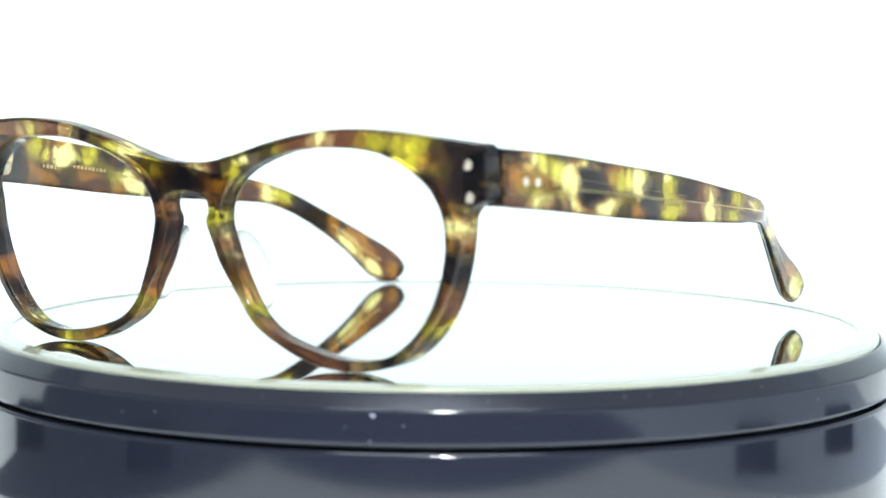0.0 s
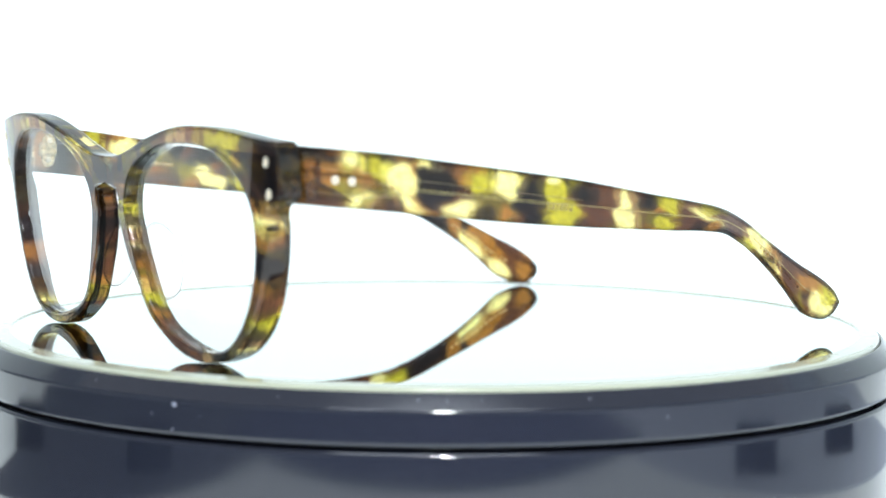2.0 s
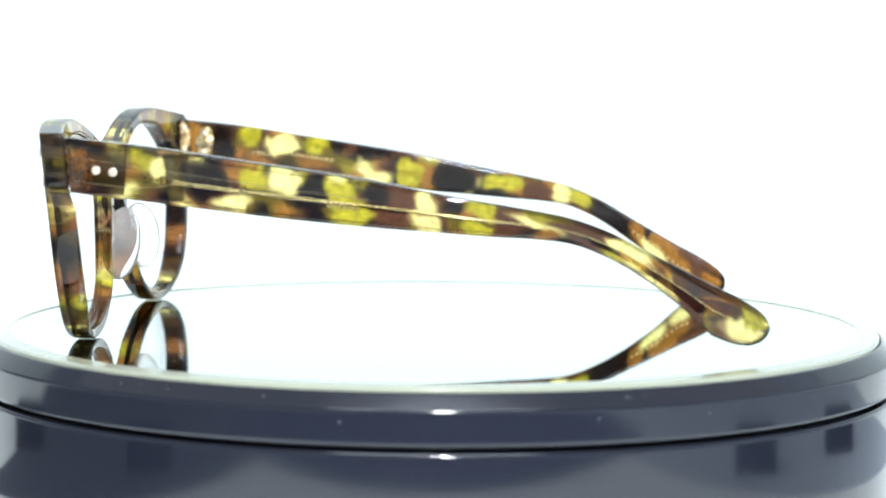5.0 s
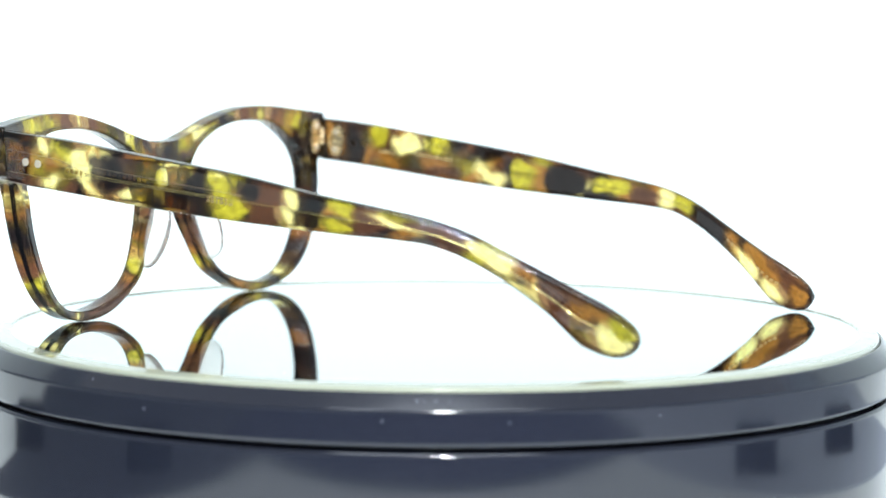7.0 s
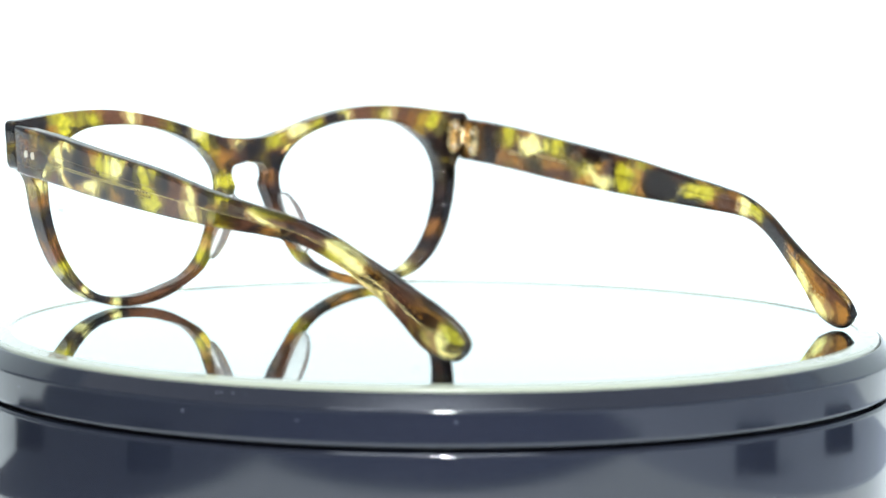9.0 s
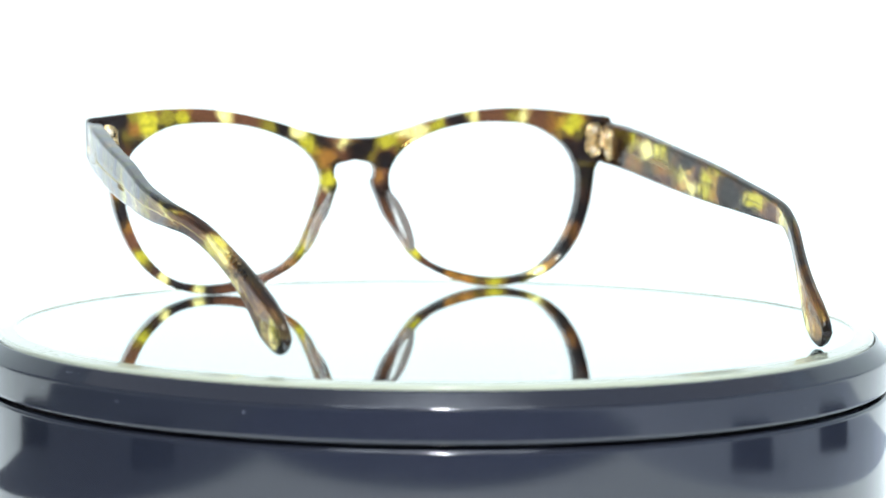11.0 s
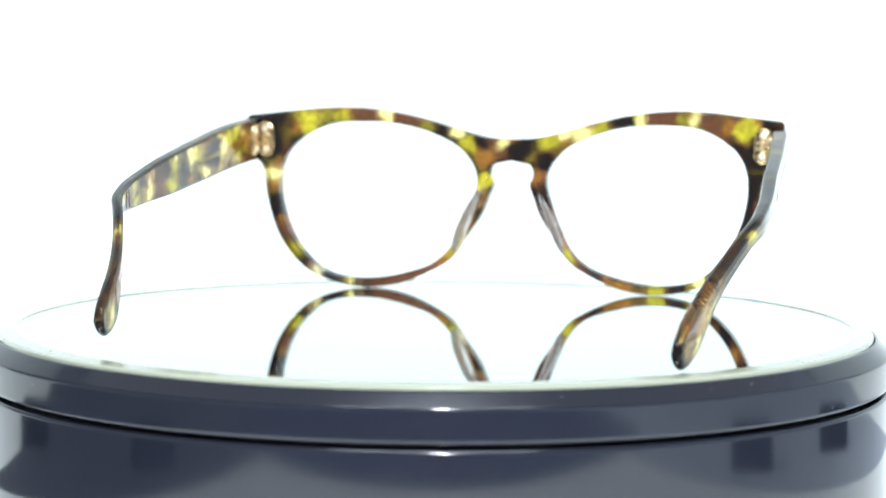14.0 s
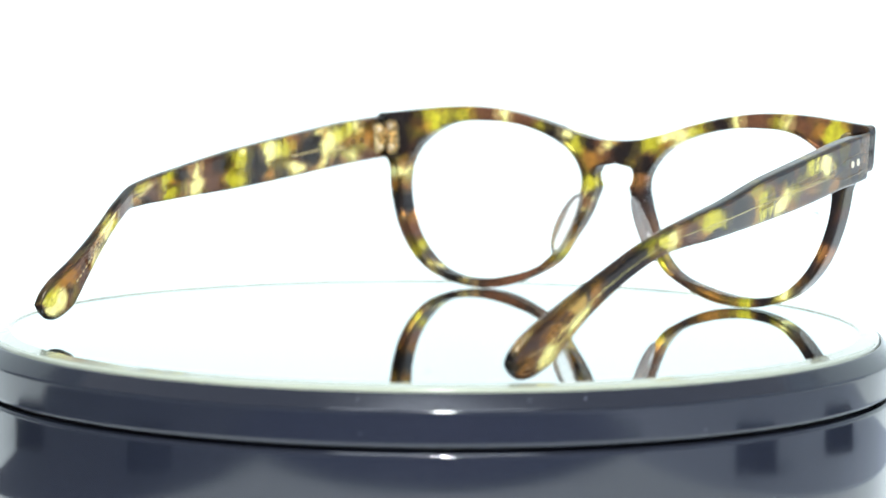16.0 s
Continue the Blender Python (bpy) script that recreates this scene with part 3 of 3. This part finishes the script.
        part("hinge_leaf", bm, GOLD, temple, "gold metal hinge leaf with screws")
        # core wire that shows along the temple's outer face
        for kv, kf, rad_mm, mat in (((27, 99, 138), (0.44, 0.49, 0.52), 0.10, WIRE), ((27, 64), (0.40, 0.43), 0.07, WIRE), ((25, 66), (0.60, 0.58), 0.05, ETCH),
                                    ((6.5, 20, 24, 28), (0.66, 0.62, 0.54, 0.45), 0.05, ETCH), ((6.5, 18, 24, 28), (0.24, 0.22, 0.30, 0.42), 0.05, ETCH)):
            verts, faces = [], []
            path = np.linspace(kv[0], kv[-1], 60)
            for v in path:
                for k in range(6):
                    a = math.pi * 2 * k / 6
                    verts.append((side * (face_u(v) - rad_mm * 0.35 + rad_mm * math.cos(a)) * MM, v * MM,
                                  (mid_z(v, np.interp(v, kv, kf)) + rad_mm * math.sin(a)) * MM))
            for i in range(len(path) - 1):
                for k in range(6):
                    faces.append((i * 6 + k, i * 6 + (k + 1) % 6, (i + 1) * 6 + (k + 1) % 6, (i + 1) * 6 + k))
            mesh_object("core_wire", verts, faces, mat, temple, "thin brass core wire" if mat is WIRE else "fine dark line of the core")
        # engraved number on the outer face, too small to read
        for row, (f, length) in enumerate(((0.44, 5), (0.36, 6))):
            bits = []
            for k in range(length):
                v = 58.0 + k * 1.05
                bits.append(bevel_box(0.08 * MM, (0.75 if k % 2 else 0.5) * MM, 0.55 * MM, 0.02 * MM,
                                      Matrix.Translation((side * (face_u(v) + 0.01) * MM, v * MM, mid_z(v, f) * MM)), 1))
            part("engraved_mark", merge(*bits), ETCH, temple, "row of tiny engraved marks", smooth=False)
        # gold printed lines on the inner face
        for v0, count, f, hgt in ((21, 4, 0.42, 0.9), (31, 9, 0.5, 0.8), (119, 12, 0.5, 0.5)):
            bits = []
            for k in range(count):
                v = v0 + k * 1.25
                slope = math.degrees(math.atan2(mid_z(v + 0.5, f) - mid_z(v - 0.5, f), 1.0))
                swing = math.degrees(math.atan2(face_u(v - 0.5, False) - face_u(v + 0.5, False), 1.0)) * side
                bits.append(bevel_box(0.08 * MM, (0.9 if k % 3 else 0.55) * MM, hgt * (0.8 + 0.2 * (k % 2)) * MM, 0.02 * MM,
                                      Matrix.Translation((side * (face_u(v, False) - 0.01) * MM, v * MM, mid_z(v, f) * MM))
                                      @ Matrix.Rotation(radians(swing), 4, "Z") @ Matrix.Rotation(radians(slope), 4, "X"), 1))
            part("printed_mark", merge(*bits), FOIL, temple, "row of small gold printed marks", smooth=False)
    return thing


# ---- turntable ----


def build_turntable():
    thing = tagged(new("turntable"), "glossy black round display turntable with a mirror top", "turntable")
    part("base", lathe([(0, -0.0345), (0.1012, -0.0345), (0.1026, -0.0341), (0.1031, -0.0335), (0.1031, -0.0122),
                        (0.1029, -0.0117), (0.1024, -0.0115), (0.1000, -0.0115), (0.0, -0.0115)]), PLASTIC, thing, "glossy black plastic base drum", angle=50)
    part("foot_ring", lathe([(0.087, -0.0365), (0.097, -0.0365), (0.0975, -0.0345), (0.087, -0.0345), (0.087, -0.0365)]), RUBBER_GAP_SHADE, thing, "black rubber foot ring")
    # Solid ring in near-black: the gap's shade is its colour.
    part("shadow_gap", lathe([(0.0985, -0.0115), (0.0985, -0.0100), (0.02, -0.0100), (0.02, -0.0115), (0.0985, -0.0115)]), RUBBER_GAP_SHADE, thing, "near-black ring that puts the shade into the gap under the platter")
    platter = part("platter", lathe([(0, -0.0100), (0.0995, -0.0106), (0.1024, -0.0106), (0.1029, -0.0104), (0.1031, -0.0099), (0.1031, -0.0040),
                                     (0.10303, -0.0036), (0.1028, -0.0034), (0.1001, -0.0008), (0.0999, -0.0007), (0.0996, -0.0008), (0.0994, -0.0012),
                                     (0.0993, -0.0026), (0, -0.0026)]), PLASTIC, thing, "glossy black chamfered platter rim", angle=50)
    part("mirror", lathe([(0.0948, 0), (0, 0)]), MIRROR, platter, "round silvered mirror disc", smooth=False)
    part("mirror_edge", lathe([(0.0948, 0), (0.0951, 0.0003), (0.0986, 0.0), (0.0991, -0.0003), (0.09932, -0.0010), (0.09932, -0.0024), (0, -0.0024)]), GLASS_EDGE, platter,
         "greenish bevelled glass edge", angle=30)
    rng = random.Random(5)
    # lint and dust on the rim
    for k in range(34):
        bm = bmesh.new()
        bmesh.ops.create_icosphere(bm, subdivisions=1, radius=1.0)
        a = rng.uniform(0, 2 * math.pi)
        s = rng.uniform(0.08, 0.2) * MM
        if k == 0:
            a, s = math.atan2(0.0359, 0.0969), 0.55 * MM
        r, z, tilt = (0.10309, rng.uniform(-0.0095, -0.0044), 0) if k % 2 == 0 else (0.10135, -0.0020, 50)
        if k == 0:
            z = -0.0046
        m = (Matrix.Rotation(a, 4, "Z") @ Matrix.Translation((r + 0.00003, 0, z)) @ Matrix.Rotation(radians(-tilt), 4, "Y")
             @ Matrix.Rotation(rng.uniform(0, 3), 4, "X") @ Matrix.Diagonal((0.05 * MM, s, s * rng.uniform(0.4, 1.0), 1)))
        bmesh.ops.transform(bm, matrix=m, verts=bm.verts)
        part("dust_speck", bm, DUST, platter)
    return thing, platter


turntable, platter = build_turntable()
eyeglasses = build_eyeglasses()

# ---- the studio ----


def build_studio():
    # table and backdrop in one sweep of white paper that glows by itself
    prof = [(-1.6, -0.0365), (0.9, -0.0365)]
    for k in range(1, 13):
        a = radians(90 * k / 12)
        prof.append((0.9 + 0.5 * math.sin(a), -0.0365 + 0.5 * (1 - math.cos(a))))
    prof.append((1.4, 1.8))
    verts, faces = [], []
    for y, z in prof:
        verts += [(-1.8, y, z), (1.8, y, z), (-1.8, y + 0.002, z - 0.002), (1.8, y + 0.002, z - 0.002)]
    for i in range(len(prof) - 1):
        o = i * 4
        faces += [(o, o + 1, o + 5, o + 4), (o + 2, o + 6, o + 7, o + 3)]
    tagged(mesh_object("backdrop", verts, faces, BACK), "seamless white paper sweep that glows by itself, dimmer higher up", "backdrop", kind="structure")
    # the dim room behind the camera
    bm = bevel_box(3.4, 0.06, 1.7, 0.004, Matrix.Translation((0, -1.62, 0.85)))
    tagged(part("wall_south", bm, ROOM, None, smooth=False), "dim blue-grey wall behind the camera", "wall", kind="structure")
    # Unseen wall added on the left so glossy acetate reflects something darker.
    bm = bevel_box(0.06, 3.0, 1.7, 0.004, Matrix.Translation((-1.86, -0.1, 0.85)))
    tagged(part("unseen_wall_west", bm, ROOM, None, smooth=False), "unseen dim blue-grey wall added to darken reflections from the left", "wall", kind="structure")
    # Its unseen paler counterpart, added to leave right-hand reflections brighter.
    bm = bevel_box(0.06, 3.0, 1.7, 0.004, Matrix.Translation((1.86, -0.1, 0.85)))
    tagged(part("unseen_wall_east", bm, PALE, None, smooth=False), "unseen pale grey wall added to keep reflections from the right brighter", "wall", kind="structure")


def build_weight(x, y, z, turn):
    thing = tagged(new("paper_weight"), "low black block that holds the white paper down", "paper weight", "paper weights")
    thing.matrix_basis = pose(x, y, z, 0, 0, turn)
    part("block", bevel_box(0.030, 0.018, 0.0095, 0.0015, Matrix.Translation((0, 0, 0.00475))), HOUSING, thing)
    part("felt_pad", bevel_box(0.030, 0.017, 0.001, 0.0003, Matrix.Translation((0, 0, -0.0005))), HOUSING, thing)
    return thing


def build_mat():
    # dark cloth on which the camera stands
    bm = bmesh.new()
    bmesh.ops.create_grid(bm, x_segments=60, y_segments=60, size=0.5)
    for v in bm.verts:
        x, y = v.co.x * 0.312, -0.452 + v.co.y * 0.516
        v.co = (x, y, -0.0343 + 0.0010 * noise.noise(Vector((x * 18, y * 18, 2))))
    low = bmesh.ops.extrude_face_region(bm, geom=bm.faces[:])["geom"]
    for v in low:
        if isinstance(v, bmesh.types.BMVert):
            v.co.z = -0.0362
    tagged(part("table_mat", bm, MAT, None), "dark navy cloth lying on the white table", "table mat")
    # Added out of view: darkens what the drum reflects on its left.
    bm = bevel_box(0.445, 0.475, 0.0008, 0.0003, Matrix.Translation((-0.3375, -0.2475, -0.0361)))
    tagged(part("reflection_board", bm, GREY, None), "unseen mid-grey board added to darken the drum's left reflections", "cutting mat")
    # Added out of view: sets the paler tone the drum reflects on its right.
    bm = bevel_box(0.33, 0.54, 0.0008, 0.0003, Matrix.Translation((0.297, -0.215, -0.0361)))
    tagged(part("reflection_board", bm, PALE, None), "unseen pale grey board added to even out the drum's right reflections", "cutting mat")


build_studio()
build_mat()
for x, y, turn in ((-0.151, -0.122, -72), (0.160, -0.097, 78), (-0.182, -0.020, -100), (0.182, -0.020, 100)):
    build_weight(x, y, -0.0355, turn)

# ---- what moves ----
TURN = [(0, 243.36), (1, 232.32), (2, 221.31), (3, 209.82), (4, 198.24), (5, 186.53), (6, 175.0), (7, 163.99), (8, 153.17), (9, 142.07),
        (10, 130.79), (11, 119.48), (12, 108.28), (13, 97.78), (14, 87.77), (15, 77.13), (16, 66.13)]
GLASSES_AT = pose(0.07192, -0.01664, 0.0002, 0, 0, 79.076)


def motions():
    walk(platter, [(t, pose(0, 0, 0, 0, 0, a)) for t, a in TURN])
    walk(eyeglasses, [(t, pose(0, 0, 0, 0, 0, a) @ GLASSES_AT) for t, a in TURN])


motions()
